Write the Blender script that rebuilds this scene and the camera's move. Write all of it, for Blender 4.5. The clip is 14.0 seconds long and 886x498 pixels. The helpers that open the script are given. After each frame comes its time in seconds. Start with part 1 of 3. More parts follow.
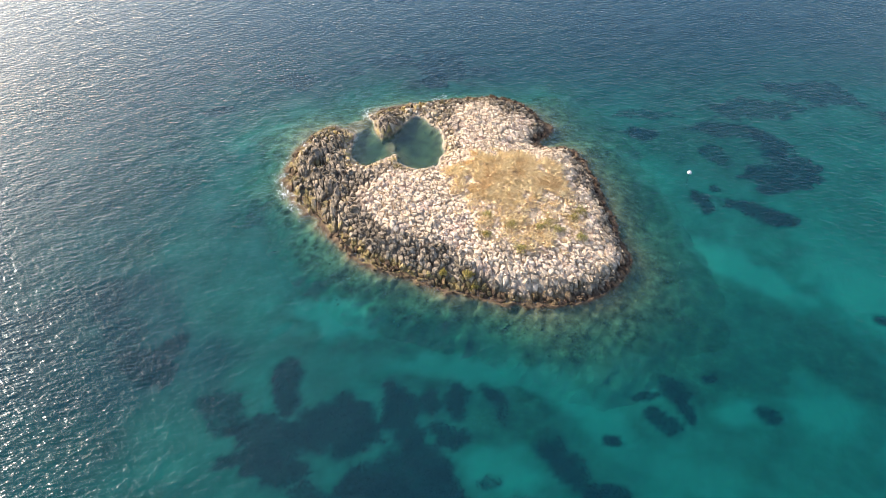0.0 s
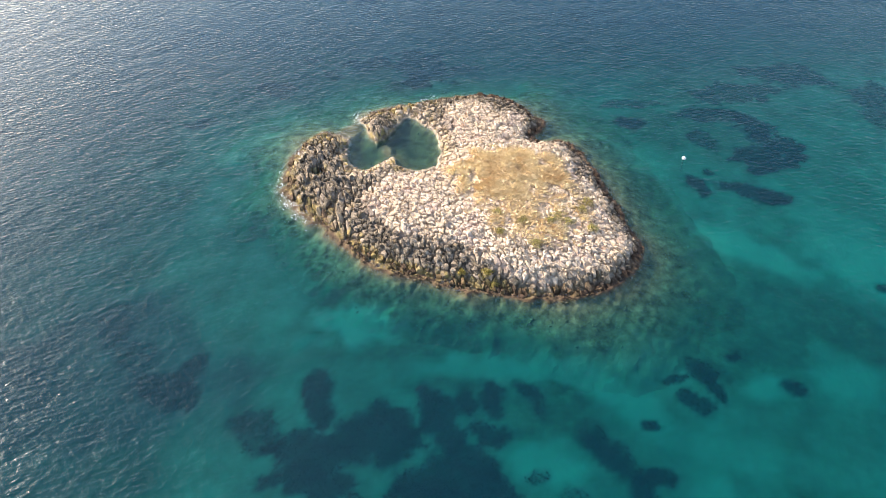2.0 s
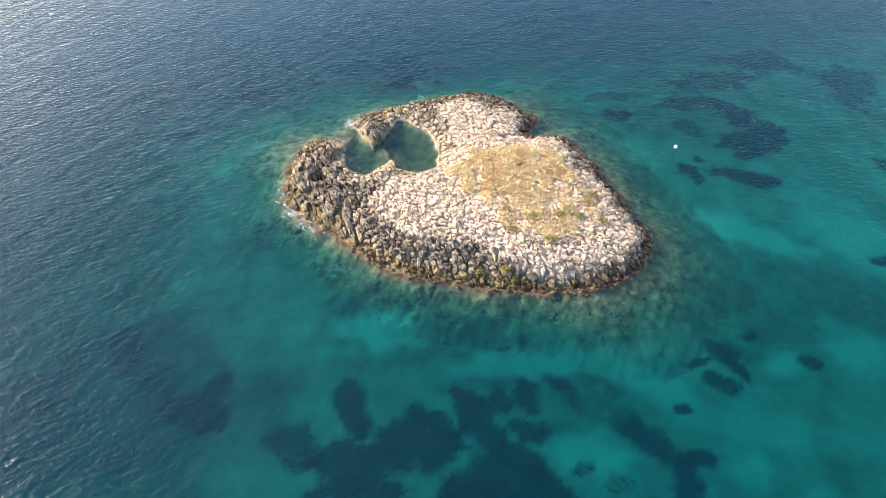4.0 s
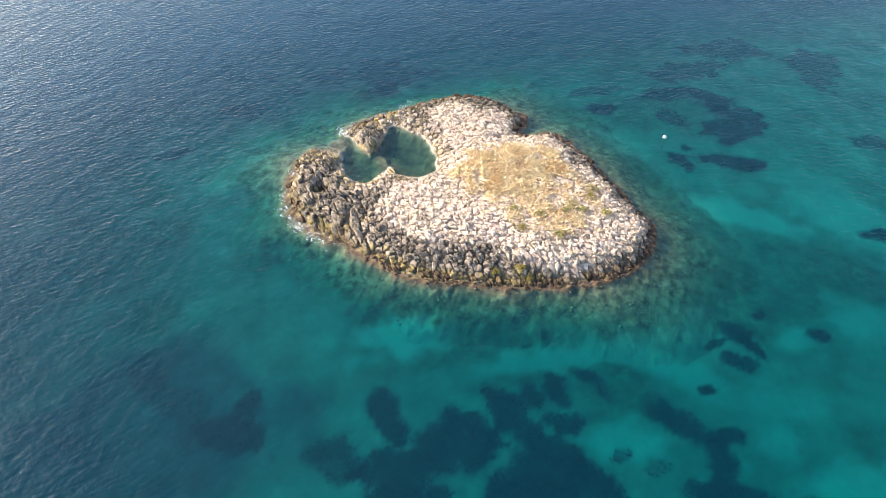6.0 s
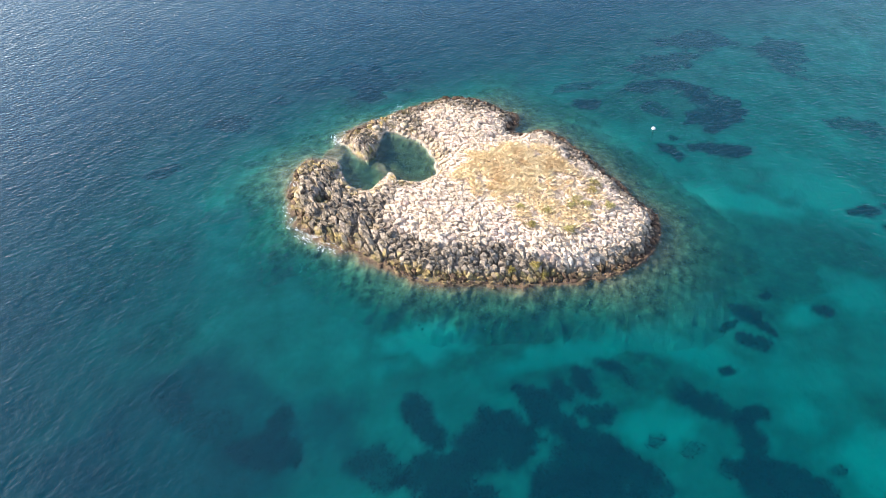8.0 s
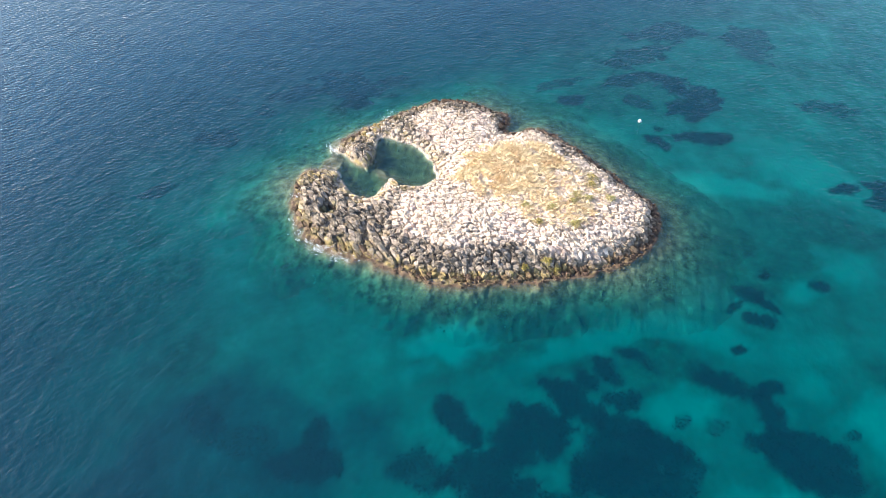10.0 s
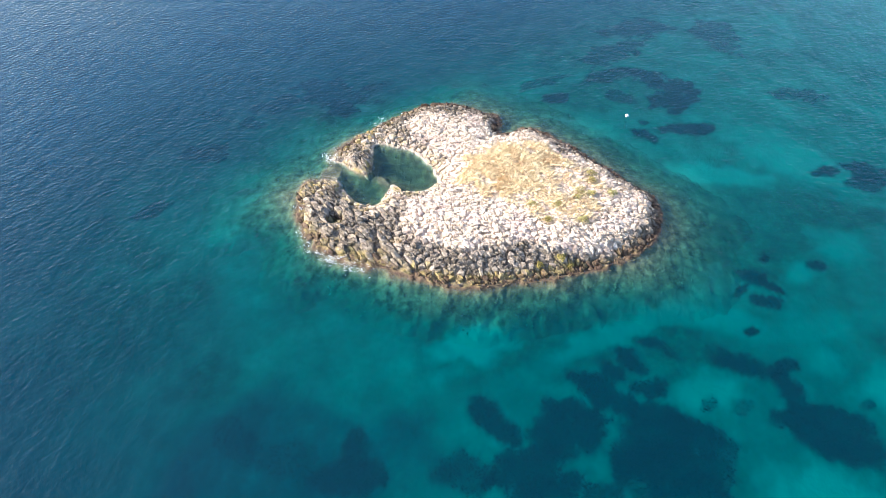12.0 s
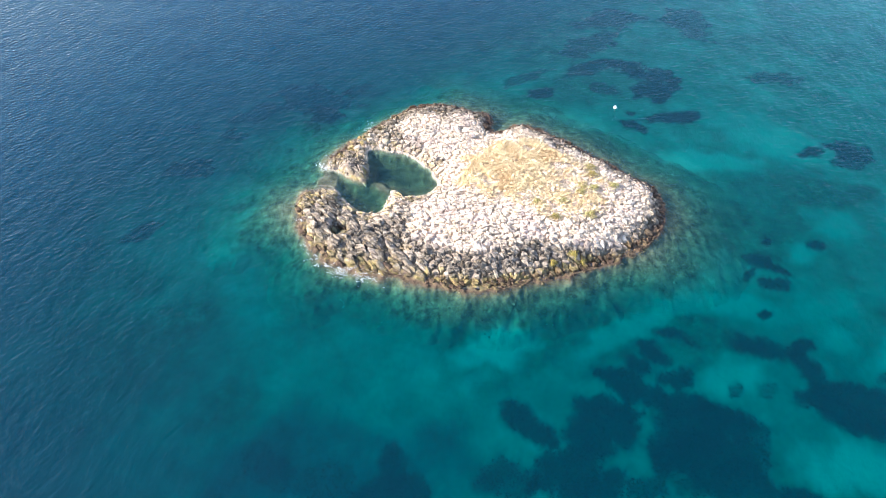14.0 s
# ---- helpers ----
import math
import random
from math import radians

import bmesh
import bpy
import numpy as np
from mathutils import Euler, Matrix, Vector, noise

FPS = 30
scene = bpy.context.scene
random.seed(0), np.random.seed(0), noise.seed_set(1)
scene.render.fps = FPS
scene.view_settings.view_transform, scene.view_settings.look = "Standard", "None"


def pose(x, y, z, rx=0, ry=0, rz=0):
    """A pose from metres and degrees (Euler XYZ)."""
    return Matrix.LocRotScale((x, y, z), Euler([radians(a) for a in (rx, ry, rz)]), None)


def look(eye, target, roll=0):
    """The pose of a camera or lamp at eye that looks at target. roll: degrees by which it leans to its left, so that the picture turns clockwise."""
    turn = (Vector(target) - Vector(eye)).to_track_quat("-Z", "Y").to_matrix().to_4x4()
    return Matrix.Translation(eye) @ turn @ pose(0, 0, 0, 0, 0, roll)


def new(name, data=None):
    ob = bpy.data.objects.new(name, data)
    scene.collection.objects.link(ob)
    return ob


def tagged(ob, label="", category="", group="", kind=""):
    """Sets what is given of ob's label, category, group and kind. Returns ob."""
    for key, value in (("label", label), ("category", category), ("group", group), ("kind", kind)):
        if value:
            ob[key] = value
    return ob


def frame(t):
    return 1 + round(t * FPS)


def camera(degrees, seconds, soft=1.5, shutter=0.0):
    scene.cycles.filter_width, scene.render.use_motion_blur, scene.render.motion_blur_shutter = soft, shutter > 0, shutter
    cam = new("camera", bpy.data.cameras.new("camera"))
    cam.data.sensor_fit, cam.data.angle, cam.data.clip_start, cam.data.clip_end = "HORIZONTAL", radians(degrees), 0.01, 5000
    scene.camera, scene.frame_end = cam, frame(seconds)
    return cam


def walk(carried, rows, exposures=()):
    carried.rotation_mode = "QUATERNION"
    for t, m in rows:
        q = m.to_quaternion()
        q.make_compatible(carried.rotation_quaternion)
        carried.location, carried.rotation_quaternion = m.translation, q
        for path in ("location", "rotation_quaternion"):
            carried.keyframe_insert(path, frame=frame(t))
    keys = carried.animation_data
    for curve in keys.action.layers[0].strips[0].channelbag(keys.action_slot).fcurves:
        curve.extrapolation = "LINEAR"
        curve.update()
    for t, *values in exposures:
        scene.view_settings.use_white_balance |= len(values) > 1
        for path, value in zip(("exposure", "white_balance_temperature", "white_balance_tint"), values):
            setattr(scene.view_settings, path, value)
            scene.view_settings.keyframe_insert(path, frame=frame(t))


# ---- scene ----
import itertools

cam = camera(66.0, 14.0, soft=0.9)
PATH = [
    (0, (8.079, -59.997, 49.296), (7.848, -58.554, 47.93), -0.9),
    (0.5, (6.532, -60.199, 49.285), (6.334, -58.752, 47.919), -0.9),
    (1, (4.928, -60.361, 49.26), (4.764, -58.909, 47.894), -1.0),
    (1.5, (3.247, -60.467, 49.236), (3.12, -59.012, 47.869), -0.9),
    (2, (1.411, -60.448, 49.214), (1.325, -58.991, 47.847), -0.9),
    (2.5, (-0.467, -60.385, 49.217), (-0.51, -58.928, 47.847), -0.6),
    (3, (-2.305, -60.314, 49.245), (-2.308, -58.859, 47.873), -0.3),
    (5.5, (-9.982, -60.105, 50.121), (-9.819, -58.66, 48.749), -0.7),
    (6, (-11.528, -59.979, 50.256), (-11.332, -58.538, 48.883), -0.7),
    (6.5, (-13.064, -59.75, 50.406), (-12.835, -58.314, 49.033), -0.7),
    (7, (-14.62, -59.452, 50.547), (-14.357, -58.022, 49.174), -0.8),
    (7.5, (-16.169, -59.203, 50.7), (-15.874, -57.78, 49.327), -0.7),
    (8, (-17.71, -58.963, 50.871), (-17.382, -57.548, 49.497), -0.7),
    (10.5, (-25.352, -57.35, 52.433), (-24.866, -55.987, 51.053), -0.8),
    (11, (-27.035, -56.797, 52.564), (-26.513, -55.445, 51.185), -0.7),
    (11.5, (-28.728, -56.123, 52.696), (-28.172, -54.786, 51.317), -0.4),
    (12, (-30.352, -55.349, 52.806), (-29.761, -54.028, 51.426), -0.3),
    (12.5, (-31.847, -54.482, 52.873), (-31.223, -53.177, 51.492), -0.2),
    (13, (-33.17, -53.489, 52.89), (-32.516, -52.201, 51.506), -0.3),
    (13.5, (-34.341, -52.377, 52.881), (-33.659, -51.108, 51.493), -0.2),
    (14, (-35.414, -51.152, 52.851), (-34.704, -49.902, 51.46), -0.2),
]
walk(cam, [(t, look(eye, target, roll)) for t, eye, target, roll in PATH],
     exposures=[(0, 1.18, 6200, 10), (14, 1.48, 5350, 10)])

# ---- world, sun ----
SUN_AZ, SUN_EL = -63.0, 26.0            # degrees from +y towards +x, and above the horizon
world = bpy.data.worlds.new("world")
scene.world = world
world.use_nodes = True
wn = world.node_tree.nodes
sky = wn.new("ShaderNodeTexSky")
sky.sky_type = "NISHITA"
sky.sun_disc = False
sky.sun_elevation, sky.sun_rotation = radians(SUN_EL), radians(SUN_AZ)
sky.air_density, sky.dust_density, sky.ozone_density = 1.0, 2.2, 1.2
wn["Background"].inputs["Strength"].default_value = 0.15
world.node_tree.links.new(sky.outputs["Color"], wn["Background"].inputs["Color"])
sun_data = bpy.data.lights.new("sun", "SUN")
sun_data.energy, sun_data.angle, sun_data.color = 4.7, radians(0.6), (1.0, 0.87, 0.71)
sun = new("sun", sun_data)
SUN_TO = Vector((math.sin(radians(SUN_AZ)) * math.cos(radians(SUN_EL)), math.cos(radians(SUN_AZ)) * math.cos(radians(SUN_EL)), math.sin(radians(SUN_EL))))
sun.matrix_world = look(SUN_TO * 200, (0, 0, 0))


# ---- materials ----
def material(name):
    m = bpy.data.materials.new(name)
    m.use_nodes = True
    nt = m.node_tree
    return m, nt, nt.nodes["Principled BSDF"]


def node(nt, kind, **inputs):
    n = nt.nodes.new(kind)
    for key, value in inputs.items():
        n.inputs[key.replace("_", " ")].default_value = value
    return n


def noise_node(nt, scale, detail=4.0, rough=0.6, stretch=None, turn=0.0):
    """A noise texture in metres, or stretched along one axis."""
    out = nt.nodes.new("ShaderNodeNewGeometry").outputs["Position"]
    if stretch:
        mp = nt.nodes.new("ShaderNodeMapping")
        mp.vector_type = "TEXTURE"
        mp.inputs["Scale"].default_value = stretch
        mp.inputs["Rotation"].default_value = (0, 0, radians(turn))
        nt.links.new(out, mp.inputs["Vector"])
        out = mp.outputs["Vector"]
    n = node(nt, "ShaderNodeTexNoise", Scale=scale, Detail=detail, Roughness=rough)
    nt.links.new(out, n.inputs["Vector"])
    return n


def ramp(nt, source, stops):
    r = nt.nodes.new("ShaderNodeValToRGB")
    while len(r.color_ramp.elements) < len(stops):
        r.color_ramp.elements.new(0.5)
    for e, (at, colour) in zip(r.color_ramp.elements, stops):
        e.position, e.color = at, (*colour, 1) if len(colour) == 3 else colour
    nt.links.new(source, r.inputs["Fac"])
    return r.outputs["Color"]


def mix(nt, fac, a, b, blend="MIX"):
    m = nt.nodes.new("ShaderNodeMix")
    m.data_type, m.blend_type = "RGBA", blend
    for socket, value in ((m.inputs["Factor"], fac), (m.inputs["A"], a), (m.inputs["B"], b)):
        if isinstance(value, (int, float)):
            socket.default_value = value
        elif isinstance(value, tuple):
            socket.default_value = (*value, 1)
        else:
            nt.links.new(value, socket)
    return m.outputs["Result"]


def attribute(nt, name):
    a = nt.nodes.new("ShaderNodeAttribute")
    a.attribute_name = name
    return a.outputs["Fac"]


def bump(nt, bsdf, height, strength, distance):
    b = nt.nodes.new("ShaderNodeBump")
    b.inputs["Strength"].default_value, b.inputs["Distance"].default_value = strength, distance
    nt.links.new(height, b.inputs["Height"])
    nt.links.new(b.outputs["Normal"], bsdf.inputs["Normal"])


def lime_colour(nt):
    """Weathered limestone: cream, pinkish and grey blotches with fine speckle."""
    big = ramp(nt, noise_node(nt, 0.45, 3).outputs["Fac"], [(0.32, (0.60, 0.485, 0.36)), (0.5, (0.69, 0.58, 0.46)), (0.68, (0.65, 0.515, 0.43))])
    fine = ramp(nt, noise_node(nt, 3.2, 6, 0.7).outputs["Fac"], [(0.30, (0.58, 0.53, 0.46)), (0.50, (0.90, 0.87, 0.83)), (0.72, (1.08, 1.06, 1.03))])
    return mix(nt, 1.0, big, fine, "MULTIPLY")


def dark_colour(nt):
    """Black lichens of the splash zone deepened by painted shade, with grey, brown and ochre patches."""
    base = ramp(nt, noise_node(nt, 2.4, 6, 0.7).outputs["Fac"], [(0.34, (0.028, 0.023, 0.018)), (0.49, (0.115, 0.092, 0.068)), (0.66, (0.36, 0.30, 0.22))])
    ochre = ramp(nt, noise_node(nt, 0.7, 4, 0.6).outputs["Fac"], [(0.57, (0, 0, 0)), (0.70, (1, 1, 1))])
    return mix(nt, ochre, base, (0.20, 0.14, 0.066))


def belt_colour(nt):
    """Red-brown and olive seaweed at the waterline."""
    return ramp(nt, noise_node(nt, 1.6, 5, 0.65).outputs["Fac"], [(0.34, (0.03, 0.021, 0.015)), (0.46, (0.085, 0.052, 0.033)), (0.58, (0.14, 0.09, 0.055)), (0.72, (0.09, 0.075, 0.04))])


def seabed_colour(nt):
    """Sand under algae turf, leaf litter and seagrass roots."""
    sand = ramp(nt, noise_node(nt, 0.16, 6, 0.65).outputs["Fac"], [(0.3, (0.135, 0.135, 0.08)), (0.55, (0.25, 0.246, 0.16)), (0.75, (0.37, 0.36, 0.24))])
    turf = ramp(nt, noise_node(nt, 0.5, 6, 0.7).outputs["Fac"], [(0.35, (0.05, 0.052, 0.022)), (0.55, (0.115, 0.115, 0.053)), (0.7, (0.21, 0.2, 0.105))])
    deep = ramp(nt, noise_node(nt, 0.12, 5, 0.65).outputs["Fac"], [(0.35, (0.03, 0.04, 0.03)), (0.6, (0.10, 0.12, 0.09)), (0.75, (0.2, 0.2, 0.15))])
    colour = mix(nt, attribute(nt, "turf"), sand, turf)
    colour = mix(nt, attribute(nt, "meadow"), colour, deep)
    colour = mix(nt, attribute(nt, "pale"), colour, (0.52, 0.51, 0.36))
    return mix(nt, attribute(nt, "mat"), colour, (0.018, 0.024, 0.018))


def rock_material(name, objects=False):
    m, nt, bsdf = material(name)
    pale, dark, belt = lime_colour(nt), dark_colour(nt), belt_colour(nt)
    colour = mix(nt, attribute(nt, "lichen_shade"), pale, dark)
    colour = mix(nt, attribute(nt, "weed"), colour, belt)
    ochre = ramp(nt, noise_node(nt, 1.1, 5, 0.65).outputs["Fac"], [(0.42, (0, 0, 0)), (0.6, (1, 1, 1))])
    gold = nt.nodes.new("ShaderNodeMath")
    gold.operation = "MULTIPLY"
    nt.links.new(ochre, gold.inputs[0])
    nt.links.new(attribute(nt, "ochre"), gold.inputs[1])
    colour = mix(nt, gold.outputs[0], colour, (0.33, 0.25, 0.09))
    silt = ramp(nt, noise_node(nt, 0.9, 6, 0.7).outputs["Fac"], [(0.34, (0.05, 0.042, 0.02)), (0.5, (0.13, 0.105, 0.052)), (0.68, (0.27, 0.225, 0.12))])
    silt = mix(nt, attribute(nt, "sandy"), silt, seabed_colour(nt))
    colour = mix(nt, attribute(nt, "drowned"), colour, silt)
    colour = mix(nt, attribute(nt, "mud"), colour, ramp(nt, noise_node(nt, 0.8, 5, 0.65).outputs["Fac"], [(0.35, (0.03, 0.022, 0.008)), (0.5, (0.075, 0.056, 0.02)), (0.66, (0.15, 0.112, 0.045))]))
    soil = ramp(nt, noise_node(nt, 1.8, 5, 0.65).outputs["Fac"], [(0.35, (0.42, 0.29, 0.17)), (0.6, (0.66, 0.52, 0.33))])
    colour = mix(nt, attribute(nt, "soil"), colour, soil)
    rnd = nt.nodes.new("ShaderNodeObjectInfo").outputs["Random"] if objects else nt.nodes.new("ShaderNodeNewGeometry").outputs["Random Per Island"]
    tone = ramp(nt, rnd, [(0.0, (0.74, 0.71, 0.68)), (0.5, (0.97, 0.95, 0.92)), (1.0, (1.14, 1.12, 1.10))])
    colour = mix(nt, 1.0, colour, tone, "MULTIPLY")
    nt.links.new(colour, bsdf.inputs["Base Color"])
    bsdf.inputs["Roughness"].default_value = 0.9
    bsdf.inputs["Specular IOR Level"].default_value = 0.25
    bump(nt, bsdf, noise_node(nt, 5.0, 8, 0.72).outputs["Fac"], 0.9, 0.12)
    return m


ROCK = rock_material("limestone_ground")
RUBBLE = rock_material("limestone_rubble")
STONE = rock_material("limestone_block", True)


def seabed_material():
    m, nt, bsdf = material("seabed_sand")
    nt.links.new(seabed_colour(nt), bsdf.inputs["Base Color"])
    bsdf.inputs["Roughness"].default_value = 1.0
    bump(nt, bsdf, noise_node(nt, 1.5, 5).outputs["Fac"], 0.5, 0.2)
    return m


def water_surface_material():
    m, nt, bsdf = material("sea_surface")
    nt.nodes.remove(bsdf)
    swell = noise_node(nt, 1.0, 3, 0.5, (4.5, 1.9, 1.0), 50)
    chop = noise_node(nt, 1.0, 3, 0.55, (1.15, 0.46, 1.0), 20)
    cross = noise_node(nt, 1.0, 2, 0.5, (0.95, 0.42, 1.0), -24)
    gust = ramp(nt, noise_node(nt, 0.03, 3, 0.5).outputs["Fac"], [(0.35, (0.8, 0.8, 0.8)), (0.65, (1.05, 1.05, 1.05))])

    def weighed(n, w):
        k = nt.nodes.new("ShaderNodeMath")
        k.operation, k.inputs[1].default_value = "MULTIPLY", w
        nt.links.new(n.outputs["Fac"], k.inputs[0])
        return k.outputs[0]

    def added(a, b):
        k = nt.nodes.new("ShaderNodeMath")
        nt.links.new(a, k.inputs[0])
        nt.links.new(b, k.inputs[1])
        return k.outputs[0]

    height = added(added(weighed(swell, 0.42), weighed(chop, 0.36)), weighed(cross, 0.24))
    b = nt.nodes.new("ShaderNodeBump")
    b.inputs["Distance"].default_value = WAVE
    nt.links.new(height, b.inputs["Height"])
    ripple = nt.nodes.new("ShaderNodeMath")
    ripple.operation = "MULTIPLY"
    nt.links.new(gust, ripple.inputs[0])
    nt.links.new(attribute(nt, "ripple"), ripple.inputs[1])
    nt.links.new(ripple.outputs[0], b.inputs["Strength"])
    # each metre of water takes out most of the red and some of the green and blue, and scatters a little back
    column = attribute(nt, "depth")
    away = nt.nodes.new("ShaderNodeCombineColor")
    for channel, per_metre in (("Red", 1.15), ("Green", 0.37), ("Blue", 0.345)):
        power = nt.nodes.new("ShaderNodeMath")
        power.operation, power.inputs[0].default_value = "POWER", math.exp(-per_metre)
        nt.links.new(column, power.inputs[1])
        nt.links.new(power.outputs[0], away.inputs[channel])
    kept = nt.nodes.new("ShaderNodeMath")
    kept.operation, kept.inputs[0].default_value = "POWER", math.exp(-0.022)
    nt.links.new(column, kept.inputs[1])
    share = nt.nodes.new("ShaderNodeMath")
    share.operation, share.inputs[0].default_value = "SUBTRACT", 1.0
    nt.links.new(kept.outputs[0], share.inputs[1])
    share.use_clamp = True
    clear = nt.nodes.new("ShaderNodeBsdfTransparent")
    nt.links.new(away.outputs["Color"], clear.inputs["Color"])
    murk = node(nt, "ShaderNodeBsdfDiffuse", Color=(0.0, 0.15, 0.26, 1))
    body = nt.nodes.new("ShaderNodeMixShader")
    share_up = nt.nodes.new("ShaderNodeMath")
    share_up.inputs[1].default_value = 0.022
    nt.links.new(share.outputs[0], share_up.inputs[0])
    nt.links.new(share_up.outputs[0], body.inputs["Fac"])
    nt.links.new(clear.outputs["BSDF"], body.inputs[1])
    nt.links.new(murk.outputs["BSDF"], body.inputs[2])
    gloss = node(nt, "ShaderNodeBsdfGlossy", Color=(0.95, 0.96, 0.97, 1), Roughness=0.19)
    # Schlick's gloss from the slant of the rippled surface, alike from above and below
    slant = nt.nodes.new("ShaderNodeLayerWeight")
    slant.inputs["Blend"].default_value = 0.5
    fifth = nt.nodes.new("ShaderNodeMath")
    fifth.operation, fifth.inputs[1].default_value = "POWER", 5.0
    nt.links.new(slant.outputs["Facing"], fifth.inputs[0])
    schlick = nt.nodes.new("ShaderNodeMath")
    schlick.operation, schlick.inputs[1].default_value, schlick.inputs[2].default_value = "MULTIPLY_ADD", 0.98, 0.02
    nt.links.new(fifth.outputs[0], schlick.inputs[0])
    for n in (gloss, slant, murk):
        nt.links.new(b.outputs["Normal"], n.inputs["Normal"])
    mixed = nt.nodes.new("ShaderNodeMixShader")
    nt.links.new(schlick.outputs[0], mixed.inputs["Fac"])
    nt.links.new(body.outputs["Shader"], mixed.inputs[1])
    nt.links.new(gloss.outputs["BSDF"], mixed.inputs[2])
    nt.links.new(mixed.outputs["Shader"], nt.nodes["Material Output"].inputs["Surface"])
    return m


def leaf_material(name, stops, rough=0.8):
    m, nt, bsdf = material(name)
    rnd = nt.nodes.new("ShaderNodeNewGeometry").outputs["Random Per Island"]
    colour = ramp(nt, rnd, stops)
    blotch = ramp(nt, noise_node(nt, 0.42, 5, 0.65).outputs["Fac"], [(0.36, (0.86, 0.76, 0.64)), (0.52, (1.0, 0.98, 0.93)), (0.66, (1.06, 1.06, 1.03))])
    nt.links.new(mix(nt, 1.0, colour, blotch, "MULTIPLY"), bsdf.inputs["Base Color"])
    bsdf.inputs["Roughness"].default_value = rough
    bsdf.inputs["Specular IOR Level"].default_value = 0.2
    return m


def plain_material(name, colour, rough, metal=0.0):
    m, nt, bsdf = material(name)
    tone = ramp(nt, noise_node(nt, 6.0, 5).outputs["Fac"], [(0.3, tuple(0.75 * c for c in colour)), (0.6, colour)])
    nt.links.new(tone, bsdf.inputs["Base Color"])
    bsdf.inputs["Roughness"].default_value, bsdf.inputs["Metallic"].default_value = rough, metal
    return m


WAVE = 0.335
SEABED = seabed_material()
SEA = water_surface_material()
GRASS = leaf_material("dry_grass", [(0.0, (0.62, 0.46, 0.27)), (0.45, (0.80, 0.67, 0.43)), (1.0, (0.89, 0.79, 0.58))])
GREEN = leaf_material("green_leaves", [(0.0, (0.22, 0.19, 0.06)), (0.6, (0.42, 0.37, 0.13)), (1.0, (0.58, 0.50, 0.22))])
YELLOW = leaf_material("yellow_leaves", [(0.0, (0.26, 0.20, 0.05)), (0.6, (0.42, 0.34, 0.09)), (1.0, (0.55, 0.46, 0.16))])
WEED = leaf_material("seagrass_leaves", [(0.0, (0.008, 0.012, 0.010)), (0.6, (0.02, 0.03, 0.02)), (1.0, (0.045, 0.055, 0.035))])
TWIG = plain_material("dry_twig", (0.18, 0.12, 0.07), 0.9)
FOAM = plain_material("sea_foam", (0.74, 0.76, 0.75), 0.8)
WHITE = plain_material("white_plastic", (0.80, 0.79, 0.75), 0.4)
ROPE = plain_material("weedy_rope", (0.12, 0.13, 0.08), 0.9)


# ---- fields of the plan ----
def lattice(seed):
    return np.random.RandomState(seed).rand(256, 256)


def value_noise(x, y, table):
    xi, yi = np.floor(x).astype(int), np.floor(y).astype(int)
    fx, fy = x - xi, y - yi
    fx, fy = fx * fx * (3 - 2 * fx), fy * fy * (3 - 2 * fy)
    a, b = table[xi % 256, yi % 256], table[(xi + 1) % 256, yi % 256]
    c, d = table[xi % 256, (yi + 1) % 256], table[(xi + 1) % 256, (yi + 1) % 256]
    return (a * (1 - fx) + b * fx) * (1 - fy) + (c * (1 - fx) + d * fx) * fy


def fbm(x, y, size, seed, octaves=4, ridged=False):
    """Fractal noise from -1 to 1 with its largest lumps of the given size in metres."""
    total, weight, out = 0.0, 1.0, 0.0
    for k in range(octaves):
        n = 2 * value_noise(x / size * 2**k + 31.7 * k, y / size * 2**k + 17.3 * k, lattice(seed + k)) - 1
        out = out + weight * (1 - 2 * np.abs(n) if ridged else n)
        total, weight = total + weight, weight * 0.5
    return out / total


def cells(x, y, size, seed):
    """Cellular noise: the distance to the nearest seed and to the second, and that cell's number, in cells."""
    u, v = x / size, y / size
    ui, vi = np.floor(u).astype(int), np.floor(v).astype(int)
    jx, jy, num = lattice(seed), lattice(seed + 1), lattice(seed + 2)
    near, second, who = np.full(u.shape, 9.0), np.full(u.shape, 9.0), np.zeros(u.shape)
    for a in (-1, 0, 1):
        for b in (-1, 0, 1):
            i, j = (ui + a) % 256, (vi + b) % 256
            d = np.hypot(ui + a + jx[i, j] - u, vi + b + jy[i, j] - v)
            closer = d < near
            second = np.where(closer, near, np.minimum(second, d))
            who = np.where(closer, num[i, j], who)
            near = np.where(closer, d, near)
    return near, second, who


def smooth_step(a, b, x):
    k = np.clip((x - a) / (b - a), 0, 1)
    return k * k * (3 - 2 * k)


def rounded(points, steps=6):
    """A closed Catmull-Rom curve through the points."""
    p = np.array(points, float)
    p0, p1, p2, p3 = np.roll(p, 1, 0), p, np.roll(p, -1, 0), np.roll(p, -2, 0)
    out = []
    for k in range(steps):
        s = k / steps
        out.append(0.5 * (2 * p1 + (p2 - p0) * s + (2 * p0 - 5 * p1 + 4 * p2 - p3) * s**2 + (3 * p1 - p0 - 3 * p2 + p3) * s**3))
    return np.stack(out, 1).reshape(-1, 2)


